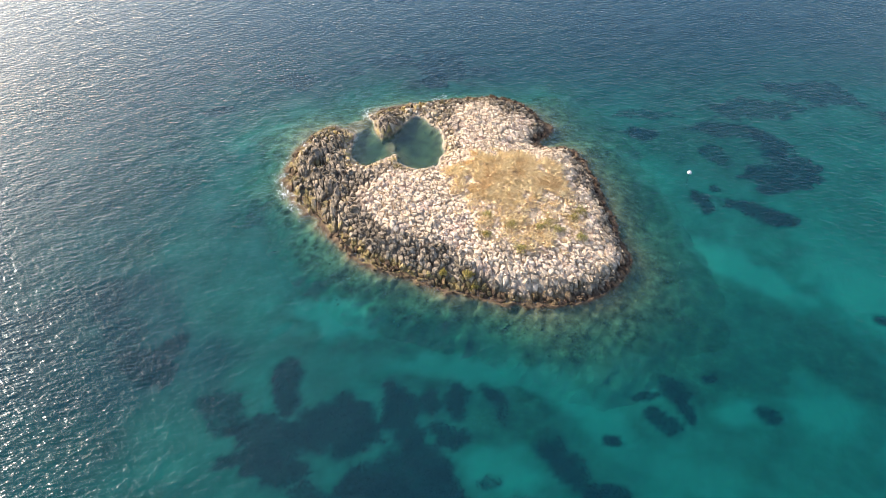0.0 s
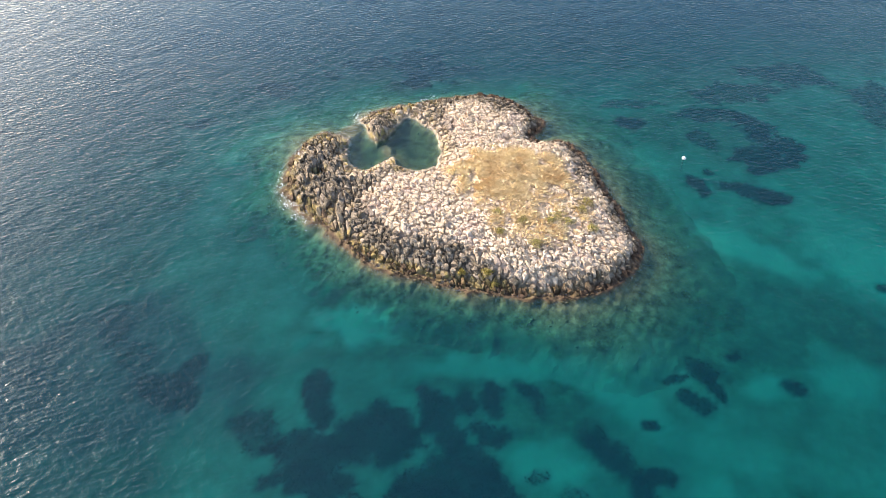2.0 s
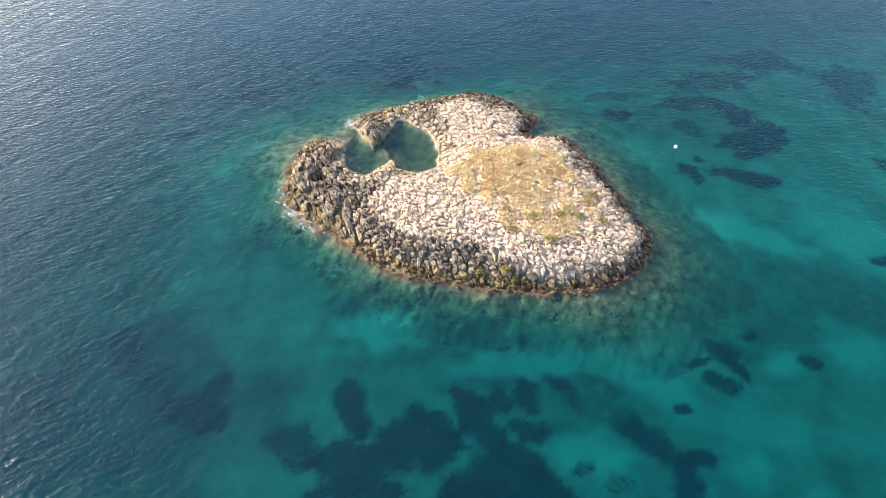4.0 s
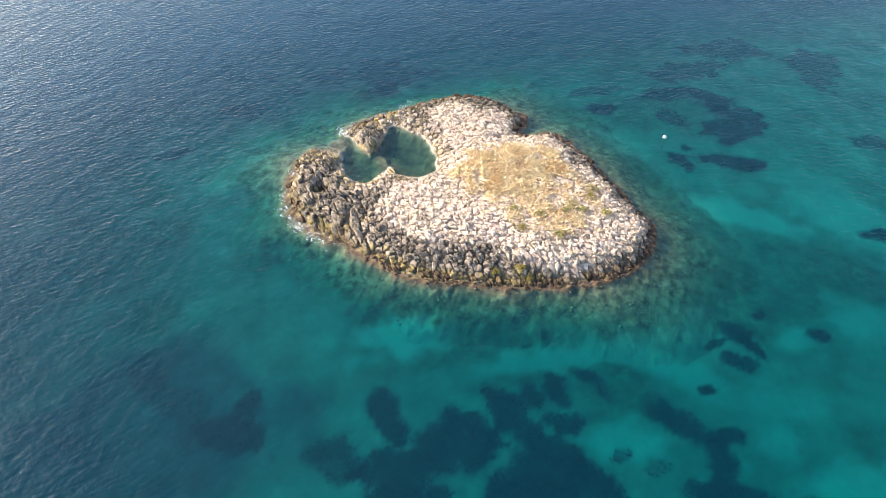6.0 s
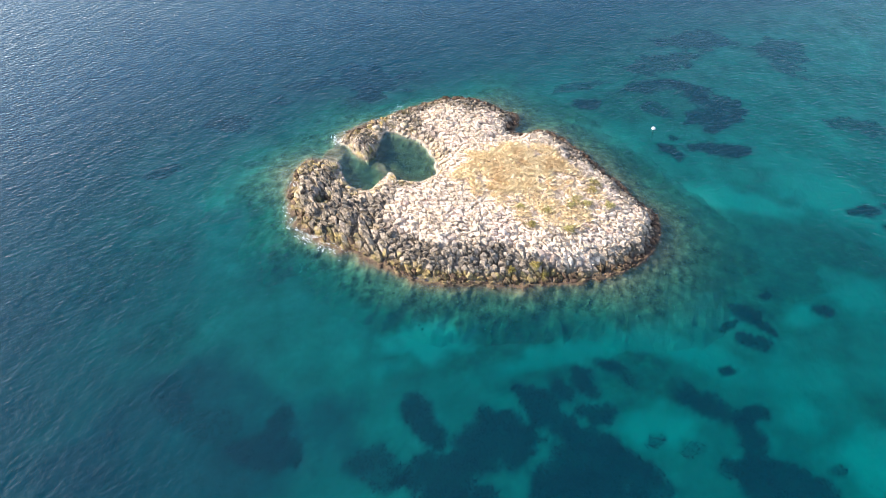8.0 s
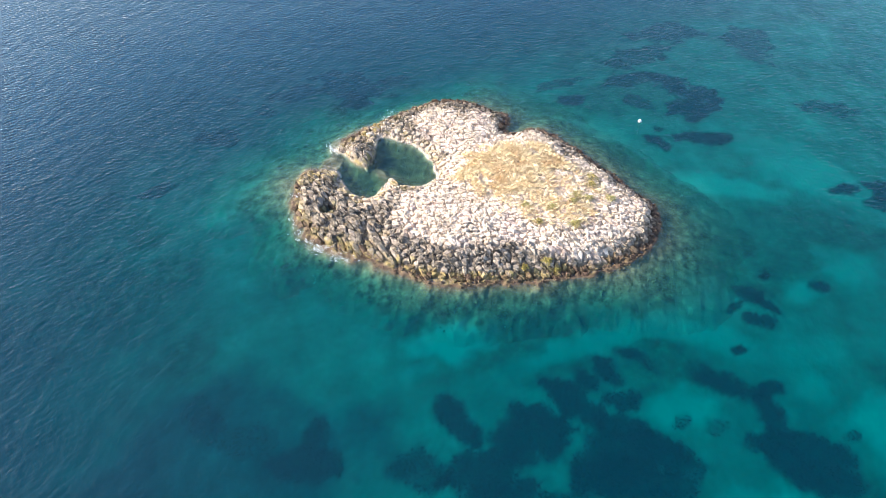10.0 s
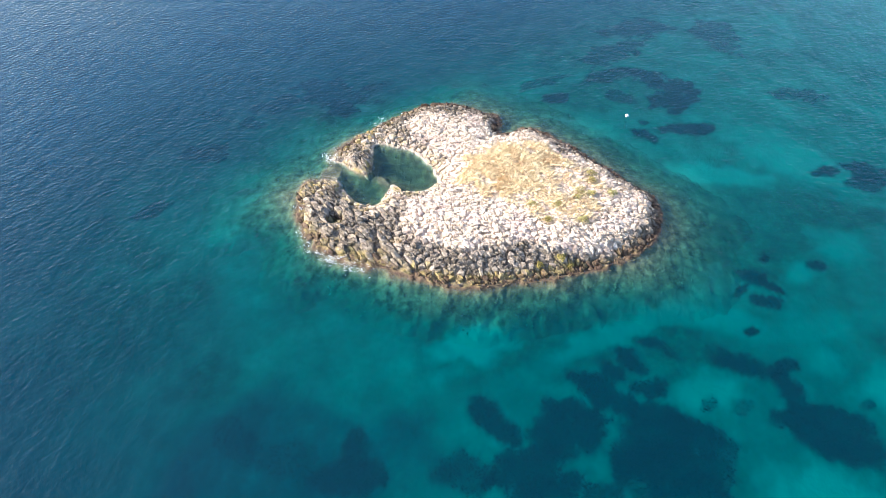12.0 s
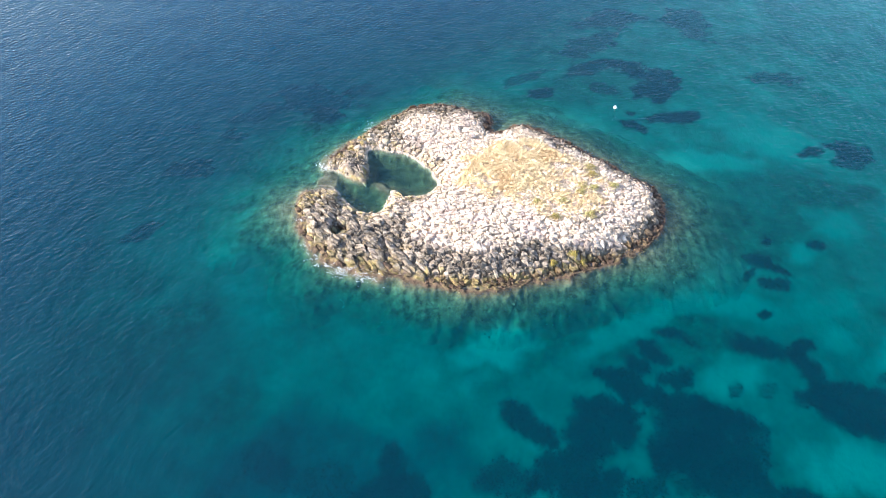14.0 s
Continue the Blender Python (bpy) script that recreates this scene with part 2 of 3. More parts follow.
def inside_by(x, y, curve):
    """Metres inside a closed curve (outside: minus)."""
    best, odd = np.full(x.shape, 1e9), np.zeros(x.shape, bool)
    for (ax, ay), (bx, by) in zip(curve, np.roll(curve, -1, 0)):
        dx, dy = bx - ax, by - ay
        k = np.clip(((x - ax) * dx + (y - ay) * dy) / (dx * dx + dy * dy + 1e-9), 0, 1)
        best = np.minimum(best, np.hypot(x - ax - k * dx, y - ay - k * dy))
        if dy:
            odd ^= ((ay > y) != (by > y)) & (x < ax + dx * (y - ay) / dy)
    return np.where(odd, best, -best)


SHORE = rounded([
    (-21.3, 5.2), (-20.6, 9.4), (-19.8, 12.0), (-18.0, 13.6), (-16.0, 13.0), (-14.3, 11.6), (-13.4, 14.4), (-13.9, 17.0), (-10.9, 19.0), (-6.9, 20.9), (-2.6, 22.6),
    (1.5, 23.4), (5.0, 22.8), (8.3, 19.8), (10.2, 16.4), (8.6, 12.6), (10.6, 12.4), (13.2, 12.0), (14.9, 8.3), (16.4, 4.0), (17.3, -0.5),
    (18.5, -5.4), (18.5, -8.8), (16.4, -12.0), (13.0, -14.1), (9.0, -14.7), (4.2, -14.6), (0.0, -13.6), (-3.5, -12.6), (-7.0, -11.5),
    (-10.0, -9.8), (-12.4, -7.5), (-14.8, -4.9), (-17.7, -2.8), (-20.0, 0.2)])
POOL = rounded([
    (-16.2, 14.2), (-14.6, 12.4), (-14.6, 10.0), (-13.7, 7.0), (-11.8, 5.7), (-9.7, 7.4), (-8.8, 8.4), (-7.9, 6.8), (-6.0, 5.8), (-3.4, 6.6),
    (-2.9, 8.4), (-3.0, 11.1), (-3.9, 13.8), (-6.6, 16.6), (-7.6, 17.2), (-8.4, 16.3), (-9.7, 12.6), (-11.2, 11.4), (-12.3, 13.2), (-13.6, 15.6)])
MEADOW = rounded([(0.0, 7.2), (6.3, 8.8), (11.6, 5.6), (13.2, -0.7), (13.4, -5.9), (7.7, -8.6), (1.4, -5.0), (-1.2, 1.3)])


def plan(x, y):
    """The ground's height over the sea, with the masks of its cover, at places of the plan."""
    wob = 0.55 * fbm(x, y, 3.2, 11) + 0.30 * fbm(x, y, 0.9, 15, 3)
    d = inside_by(x, y, SHORE) + wob + 0.25 * smooth_step(4, -6, y) + 0.20 * smooth_step(6, 13, x)
    p = inside_by(x, y, POOL) + 0.35 * fbm(x, y, 1.6, 19, 3)
    land = np.minimum(d, -p)
    south = smooth_step(2.0, -9.0, y + 0.45 * (x + 3))            # the seaward face that drops steeply
    body = smooth_step(-15, -5, x - 0.35 * y)                     # low western arm, high main body
    top = 0.75 + 0.70 * body + 0.38 * south * body - 0.45 * smooth_step(6, 18, y) - 0.25 * smooth_step(5, 15, x)
    run = 3.4
    apron = south * smooth_step(-16, -9, x)
    eased = np.maximum(land - 0.35 * south - 0.9 * apron, 0) * smooth_step(-0.4, 1.9, land)
    rise = 0.10 * smooth_step(0, 0.3, land) + top * (1 - np.exp(-eased / run * 1.5)) * 1.05
    islet = smooth_step(2.6, 0.4, np.hypot((x + 10.8) / 1.05, (y - 14.2) / 1.6))
    rise = np.maximum(rise, islet * 1.15 * smooth_step(-0.1, 0.8, land))
    shelf = 0.6 * smooth_step(6, -4, x + 0.3 * y) * (0.8 + 0.9 * fbm(x, y, 2.2, 31, 3))
    reach = np.maximum(-land - shelf + 2.4 * fbm(x, y, 5.5, 29, 5) * smooth_step(0.5, 4, -land), 0) * (1 - 0.42 * smooth_step(4, 10, x)) * (1 - 0.5 * smooth_step(-6, -12, x) * smooth_step(4, 9, y))
    sink = smooth_step(2.0, 8.5, reach)
    under = (-0.06 - 0.14 * smooth_step(0.0, 0.5, -land) - 2.0 * (1 - np.exp((0.09 * smooth_step(4, 10, x) - 0.33) * reach))) * (1 - sink) + (bed_at(x, y) - 0.4) * sink
    basin = -0.32 - 0.30 * smooth_step(0.2, 1.8, p) - 0.15 * smooth_step(-9.5, -11.5, x)
    sill = np.maximum(smooth_step(1.3, 0.2, np.hypot(x + 9.6, (y - 9.8) / 1.5)), smooth_step(2.6, 0.6, np.hypot(x + 15.0, y - 14.0)))
    basin = basin * (1 - 0.8 * sill)
    wet = np.where(p > 0, np.maximum(basin, -1.5 * p - 0.15), under)
    z = np.where(land > 0, rise, wet)
    meadow = smooth_step(-1.0, 1.3, inside_by(x, y, MEADOW) + 1.1 * fbm(x, y, 2.4, 41, 4))
    rough = np.clip(0.20 + 0.70 * smooth_step(-2.0, 0.5, land) * (1 - 0.75 * meadow), 0, 1)
    thick = meadow * smooth_step(1.25, 0.6, np.hypot((x - 6.0) / 6.0, (y - 3.6) / 4.6) + 0.35 * fbm(x, y, 2.0, 135, 4))
    f1, f2, who = cells(x + 0.25 * fbm(x, y, 0.8, 61, 2), 0.75 * y + 0.2 * x, 0.75, 51)
    g1, g2, other = cells(x, y, 0.42, 57)
    su, sv = 0.88 * x - 0.47 * y, 0.47 * x + 0.88 * y
    blocky = np.clip(1.25 * (1 - body) + 0.6 * south, 0, 1) * (1 - meadow)
    crags = (0.14 + 0.40 * blocky) * fbm(su * 1.6, sv * 0.8, 1.9, 23, 5, True) + 0.16 * (who - 0.5) * smooth_step(0.02, 0.25, f2 - f1) + 0.05 * (other - 0.5)
    shore_fade = 0.45 + 0.55 * smooth_step(0.0, 1.2, np.abs(land))
    z = z + crags * rough * shore_fade
    z = np.where(p > 0.2, np.minimum(z, -0.12), z)
    pit = smooth_step(1.1, 0.3, np.hypot(x - 5.5, (y - 11.4) * 1.4))
    cave = smooth_step(1.2, 0.4, np.hypot((x + 17.2) * 0.8, y - 4.7))
    z = z - 0.9 * pit - 0.8 * cave
    drowned = smooth_step(0.08, -0.12, z)
    # belt of lichens, widened on the seaward face to paint in part of its shade
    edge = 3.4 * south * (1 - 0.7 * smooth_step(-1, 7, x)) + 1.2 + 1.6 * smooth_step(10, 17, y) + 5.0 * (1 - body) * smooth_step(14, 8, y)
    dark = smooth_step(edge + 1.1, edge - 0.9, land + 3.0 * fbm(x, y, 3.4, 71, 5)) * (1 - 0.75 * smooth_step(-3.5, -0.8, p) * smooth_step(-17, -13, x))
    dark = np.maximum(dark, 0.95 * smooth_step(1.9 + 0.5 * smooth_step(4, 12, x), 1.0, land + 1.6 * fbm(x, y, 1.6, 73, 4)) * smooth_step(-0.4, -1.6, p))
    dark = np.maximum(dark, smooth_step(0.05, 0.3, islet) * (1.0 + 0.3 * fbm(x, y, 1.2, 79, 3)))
    weed = smooth_step(0.50, 0.18, z + 0.16 * fbm(x, y, 1.1, 75, 3)) * (1 - 0.85 * smooth_step(-3.2, -1.0, p))
    ochre = smooth_step(0.8, 0.25, z) * smooth_step(0.05, 0.3, z) * smooth_step(14, -6, x + 0.3 * y)
    return {"z": z, "land": land, "pool": p, "meadow": meadow, "lichen_shade": np.clip(0.92 * dark, 0, 1), "weed": weed, "ochre": ochre, "soil": 0.65 * meadow, "blocky": blocky, "mud": 0.93 * smooth_step(0.1, 0.8, p) * smooth_step(-0.1, -0.3, z), "thick": thick, "drowned": drowned, "apron": apron, "sandy": smooth_step(-0.9, -1.7, z + 0.6 * fbm(x, y, 1.6, 77, 3)), "shore": d}


# ---- helpers for things ----
def part(name, bm, mat, parent=None, label=""):
    """One mesh object from a bmesh, under its thing."""
    me = bpy.data.meshes.new(name)
    bm.to_mesh(me)
    bm.free()
    me.materials.append(mat)
    ob = new(name, me)
    ob.parent = parent
    return tagged(ob, label)


def sheet(name, verts, faces, mat, smooth=True):
    me = bpy.data.meshes.new(name)
    me.vertices.add(len(verts))
    me.vertices.foreach_set("co", np.asarray(verts, np.float32).ravel())
    faces = np.asarray(faces, np.int32)
    n, k = faces.shape
    me.loops.add(n * k)
    me.loops.foreach_set("vertex_index", faces.ravel())
    me.polygons.add(n)
    me.polygons.foreach_set("loop_start", np.arange(n, dtype=np.int32) * k)
    me.polygons.foreach_set("use_smooth", np.full(n, smooth))
    me.update(calc_edges=True)
    me.materials.append(mat)
    return me


def give(me, name, values):
    me.attributes.new(name, "FLOAT", "POINT").data.foreach_set("value", np.asarray(values, np.float32).ravel())


def quads(nx, ny):
    i = np.arange(nx * ny).reshape(ny, nx)
    return np.stack([i[:-1, :-1], i[:-1, 1:], i[1:, 1:], i[1:, :-1]], -1).reshape(-1, 4)


def stone_shape(seed, flat=0.7):
    """A broken block: the hull of random points, about thirty triangles."""
    r = np.random.RandomState(seed)
    pts = r.normal(size=(15, 3))
    pts /= np.linalg.norm(pts, axis=1, keepdims=True)
    pts *= (0.42 + 0.16 * r.rand(15, 1)) * [1.0, 0.72, flat]
    bm = bmesh.new()
    for q in pts:
        bm.verts.new(q)
    found = bmesh.ops.convex_hull(bm, input=bm.verts)
    bmesh.ops.delete(bm, geom=[v for v in bm.verts if not v.link_faces], context="VERTS")
    bmesh.ops.triangulate(bm, faces=bm.faces)
    bm.verts.index_update()
    verts, faces = np.array([v.co for v in bm.verts]), np.array([[v.index for v in f.verts] for f in bm.faces])
    bm.free()
    return verts, faces


def turned(angles):
    """Rotation matrices from rows of Euler angles in radians."""
    (cx, cy, cz), (sx, sy, sz) = np.cos(angles).T, np.sin(angles).T
    return np.stack([np.stack([cz * cy, cz * sy * sx - sz * cx, cz * sy * cx + sz * sx], -1),
                     np.stack([sz * cy, sz * sy * sx + cz * cx, sz * sy * cx - cz * sx], -1),
                     np.stack([-sy, cy * sx, cy * cx], -1)], 1)


def scattered(shapes, where, angles, sizes):
    """Copies of small shapes as one list of vertices and triangles; also which copy each vertex is of."""
    rot, all_v, all_f, owner, start = turned(angles), [], [], [], 0
    kinds = np.arange(len(where)) % len(shapes)
    for k, (v, f) in enumerate(shapes):
        pick = np.where(kinds == k)[0]
        if len(pick):
            vv = np.einsum("nij,nvj->nvi", rot[pick], v[None] * sizes[pick][:, None, :]) + where[pick][:, None, :]
            ff = f[None] + (start + np.arange(len(pick)) * len(v))[:, None, None]
            all_v.append(vv.reshape(-1, 3)), all_f.append(ff.reshape(-1, f.shape[1])), owner.append(np.repeat(pick, len(v)))
            start += len(pick) * len(v)
    return np.concatenate(all_v), np.concatenate(all_f), np.concatenate(owner)


# ---- sea and seabed ----
def spread(reach, step, far, grow=1.35):
    """Grid lines: even steps near the island, growing towards the horizon."""
    lines, at, gap = list(np.arange(0, reach, step)), reach, step
    while at < far:
        lines.append(at)
        gap *= grow
        at += gap
    lines.append(far)
    return np.array([-a for a in lines[:0:-1]] + lines)


# seagrass patches: centre, half-widths, turn in degrees, and how densely they grow
BEDS_SOUTH = [(-11.9, -25.9, 3.2, 1.2, 108, 1.0), (-6.8, -29.4, 3.8, 2.4, 170, 1.0), (-5.2, -27.3, 2.9, 1.5, 134, 1.0), (-12.0, -31.4, 3.6, 2.2, 175, 1.0),
              (-10.9, -33.6, 4.0, 1.5, 170, 1.0), (-16.4, -29.2, 3.0, 1.8, 125, 0.8), (-7.1, -35.9, 2.0, 1.3, 159, 0.8), (-24.6, -23.2, 2.4, 1.0, 79, 0.9),
              (-25.5, -25.4, 3.4, 1.4, 151, 0.9), (-30.2, -21.9, 2.6, 2.0, 124, 0.45), (-34.4, -17.2, 2.9, 1.6, 119, 0.45)]
BEDS_MIDDLE = [(-1.2, -27.2, 3.8, 1.4, 125, 1.0), (-2.1, -25.0, 1.7, 1.0, 167, 1.0), (1.0, -25.6, 1.4, 0.7, 103, 1.0), (3.5, -25.3, 2.0, 1.0, 102, 1.0),
               (7.1, -24.9, 1.7, 1.1, 132, 1.0), (3.6, -28.4, 1.8, 1.1, 168, 1.0), (1.8, -31.1, 2.5, 1.4, 150, 1.0), (0.9, -33.8, 5.0, 2.2, 166, 1.0),
               (4.2, -34.8, 2.9, 1.8, 130, 1.0), (-2.1, -34.6, 3.0, 1.8, 167, 1.0), (0.6, -36.6, 5.4, 2.2, 149, 1.0), (-0.6, -39.4, 4.2, 2.2, 147, 1.0), (7.0, -32.5, 0.7, 0.5, 172, 0.5), (9.5, -34.1, 1.0, 0.7, 179, 0.4)]
BEDS_EAST = [(13.8, -30.0, 2.8, 1.3, 140, 1.0), (16.7, -32.2, 1.7, 0.9, 173, 1.0), (15.2, -34.3, 2.3, 1.2, 88, 1.0), (13.6, -37.0, 2.8, 1.6, 7, 1.0),
             (16.3, -38.2, 3.4, 1.5, 148, 1.0), (13.3, -39.0, 3.0, 1.5, 124, 1.0), (15.6, -41.6, 3.0, 1.8, 127, 1.0), (3.7, -42.8, 1.8, 1.1, 131, 1.0),
             (17.2, -27.5, 0.7, 0.5, 173, 1.0), (22.4, -21.2, 1.8, 1.1, 136, 1.0), (20.3, -22.2, 1.6, 0.5, 10, 0.9), (23.6, -23.1, 1.5, 0.6, 102, 1.0),
             (21.3, -24.7, 1.5, 0.8, 123, 1.0), (25.9, -19.8, 0.5, 0.4, 12, 0.9), (31.1, -23.2, 1.3, 0.7, 156, 1.0), (20.6, -38.7, 0.7, 0.6, 178, 0.6)]
BEDS_NORTH = [(47.8, 35.5, 6.2, 3.6, 167, 0.7), (38.1, 29.3, 5.9, 3.2, 11, 0.7), (33.0, 22.5, 3.9, 1.9, 172, 0.8), (38.9, 20.5, 4.0, 2.0, 137, 1.0),
              (41.4, 15.2, 3.7, 2.3, 130, 1.0), (38.2, 12.7, 4.5, 2.0, 168, 1.0), (37.2, 10.3, 1.7, 1.0, 7, 1.0), (31.3, 16.9, 2.3, 1.4, 112, 0.6),
              (21.8, 20.2, 2.2, 1.3, 0, 1.0), (23.3, 25.4, 4.0, 1.1, 3, 0.5), (34.7, 5.2, 3.9, 1.4, 159, 1.0), (37.6, 4.8, 1.9, 1.2, 143, 1.0),
              (28.3, 6.4, 1.7, 1.1, 113, 1.0), (30.4, 9.1, 0.8, 0.7, 123, 0.8), (58.6, 26.4, 6.9, 3.2, 73, 0.6), (56.5, 5.6, 3.6, 2.2, 140, 0.6)]
BEDS_FAR = [(45.1, -10.5, 2.0, 1.0, 165, 1.0), (49.5, -12.9, 3.0, 2.0, 126, 1.0), (47.8, -14.6, 2.0, 1.2, 140, 0.8), (-28.5, 30.0, 3.0, 2.1, 155, 0.75),
            (-37.0, 19.8, 2.1, 1.5, 9, 0.75), (-24.5, 16.2, 2.3, 0.9, 155, 0.5), (-7.1, 38.6, 6.3, 3.8, 120, 0.8), (-7.5, 33.2, 3.5, 1.7, 105, 1.0),
            (-15.8, 39.9, 4.3, 2.0, 9, 0.6), (-21.2, 35.7, 2.5, 1.4, 129, 0.5), (-0.1, 37.9, 2.1, 1.4, 166, 0.5), (-26.0, 41.1, 2.1, 1.5, 143, 0.4)]
BEDS = BEDS_SOUTH + BEDS_MIDDLE + BEDS_EAST + BEDS_NORTH + BEDS_FAR
PALE_SAND = [(-9.8, -17.0, 3.6, 2.1, 173, 1.0), (-13.6, -19.2, 2.2, 0.9, 0, 0.5), (2.8, -21.7, 7.8, 1.2, 1, 0.6), (12.9, -23.3, 5.1, 1.1, 154, 0.6), (8.2, -31.0, 3.1, 2.0, 177, 0.7),
             (16.9, -26.3, 2.7, 1.7, 117, 0.5), (28.1, -22.8, 1.9, 1.5, 22, 0.7), (25.0, -38.9, 3.9, 2.6, 173, 0.8), (20.7, -33.5, 2.3, 1.5, 12, 0.5), (32.3, -5.2, 5.7, 2.0, 143, 0.9),
             (43.0, -6.7, 7.1, 3.9, 123, 0.8), (42.6, -1.1, 5.6, 2.5, 147, 0.5), (35.8, -21.5, 3.2, 2.0, 127, 0.5), (10.8, -43.4, 5.4, 2.6, 151, 1.0), (24.2, -29.9, 7.3, 1.4, 166, 0.3)]


def blotches(x, y, spots, ragged, rim):
    """How far places lie in any of the ragged oval spots, from 0 to 1."""
    x, y = x + 0.9 * fbm(x, y, 1.9, 161, 5), y + 0.9 * fbm(x, y, 1.9, 165, 5)
    n, most = ragged * fbm(x, y, 1.7, 151, 5), 0 * x
    for x0, y0, rx, ry, turn, dense in spots:
        c, s = math.cos(radians(turn)), math.sin(radians(turn))
        u, v = (c * (x - x0) + s * (y - y0)) / rx, (c * (y - y0) - s * (x - x0)) / ry
        most = np.maximum(most, dense * smooth_step(1.0 + rim, 1.0 - rim, np.hypot(u, v) - 0.05 + n))
    return most


EAST_TURF = rounded([(17, 6), (23, 8), (25, 2), (26.5, -3.5), (31, -8.5), (37, -10), (42, -15), (46, -20), (38, -20), (31, -21), (24, -19), (17, -18), (14, -17)])


def deepened(x, y):
    """How much deeper than the sandy shallows the seabed lies."""
    return 2.7 * smooth_step(-20, -74, x + 0.25 * y) + 3.0 * smooth_step(10, 62, y - 0.2 * x) + 20 * smooth_step(150, 1200, np.hypot(x, y))


def bed_at(x, y):
    return -2.1 - deepened(x, y) + 0.22 * fbm(x, y, 14, 81, 4) + 0.10 * fbm(x, y, 2.5, 85, 3)


gx, gy = np.meshgrid(spread(80, 0.5, 4500), spread(80, 0.5, 4500))
bed = bed_at(gx, gy)
me = sheet("seabed", np.stack([gx, gy, bed], -1).reshape(-1, 3), quads(gx.shape[1], gx.shape[0]), SEABED)


def give_cover(me, x, y):
    """What grows on the sand: algae turf, dark litter, seagrass roots, and bare pale patches."""
    reef = smooth_step(-8.5, -4.0, inside_by(x, y, SHORE) + 2.5 * fbm(x, y, 5, 91)) * (0.6 + 0.4 * fbm(x, y, 2.0, 92))
    east = smooth_step(0.5, -0.6, -inside_by(x, y, EAST_TURF) + 0.9 * fbm(x, y, 5, 93, 5)) * (0.75 + 0.35 * fbm(x, y, 7, 95, 4))
    litter = smooth_step(1.25, 0.75, np.hypot((x + 33) / 15, (y + 23.5) / 8.5) + 0.45 * fbm(x, y, 6, 103, 5))
    give(me, "mat", 0.89 * blotches(x, y, BEDS, 0.75, 0.36))
    give(me, "pale", 0.8 * blotches(x, y, PALE_SAND, 0.5, 0.55))
    give(me, "turf", np.clip(np.maximum.reduce([reef, 0.95 * east, 0.8 * smooth_step(-0.2, 0.35, fbm(x, y, 9, 107, 5)) * (1 - 0.95 * smooth_step(26, 42, x))]), 0, 1))
    give(me, "meadow", np.maximum(smooth_step(0.15, 1.15, deepened(x, y) / 3.0 + 0.55 * fbm(x, y, 16, 97, 5)), litter))


give_cover(me, gx, gy)
tagged(new("seabed", me), "pale sandy seabed with mottled algae turf under clear water", "seabed", kind="structure")

near = (np.abs(gx) < 31.5) & (gy > -24.5) & (gy < 32.5)
floor = bed.copy()
floor[near] = np.maximum(bed[near], plan(gx[near], gy[near])["z"])
me = sheet("water", np.stack([gx, gy, 0 * gx], -1).reshape(-1, 3), quads(gx.shape[1], gx.shape[0]), SEA)
give(me, "depth", np.clip(-floor, 0, 12))
sheltered = smooth_step(-0.6, 0.5, inside_by(gx[near], gy[near], POOL)) * smooth_step(-15.5, -9.0, gx[near])
ripple = np.ones_like(gx)
ripple[near] = 1 - 0.85 * sheltered
give(me, "ripple", ripple)
tagged(new("water", me), "clear turquoise sea with wind ripples and sun glitter", "sea", kind="structure")

# ---- the island ----
STEP = 0.15
ix, iy = np.meshgrid(np.arange(-32, 30, STEP), np.arange(-25, 33, STEP))
field = plan(ix, iy)
joints = field["z"] - 0.30 * smooth_step(0.1, 0.7, field["land"]) * (1 - 0.85 * field["meadow"])
me = sheet("island", np.stack([ix, iy, joints], -1).reshape(-1, 3), quads(ix.shape[1], ix.shape[0]), ROCK)
for key in ("lichen_shade", "weed", "ochre", "soil", "drowned", "sandy", "mud"):
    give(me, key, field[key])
give_cover(me, ix, iy)
island = tagged(new("island", me), "small rugged limestone islet, pale on top with a belt darkened by lichens and painted shade", "island", kind="structure")


def ground_at(x, y):
    """The island's height under places of the plan."""
    u, v = (x - ix[0, 0]) / STEP, (y - iy[0, 0]) / STEP
    i, j = np.clip(u.astype(int), 0, ix.shape[1] - 2), np.clip(v.astype(int), 0, ix.shape[0] - 2)
    fu, fv, z = u - i, v - j, field["z"]
    return (z[j, i] * (1 - fu) + z[j, i + 1] * fu) * (1 - fv) + (z[j + 1, i] * (1 - fu) + z[j + 1, i + 1] * fu) * fv


def cover_at(key, x, y):
    i = np.clip(((x - ix[0, 0]) / STEP).astype(int), 0, ix.shape[1] - 1)
    j = np.clip(((y - iy[0, 0]) / STEP).astype(int), 0, ix.shape[0] - 1)
    return field[key][j, i]


rng = np.random.RandomState(5)
BLOCKS = [stone_shape(100 + k, 0.55 + 0.05 * (k % 5)) for k in range(10)]


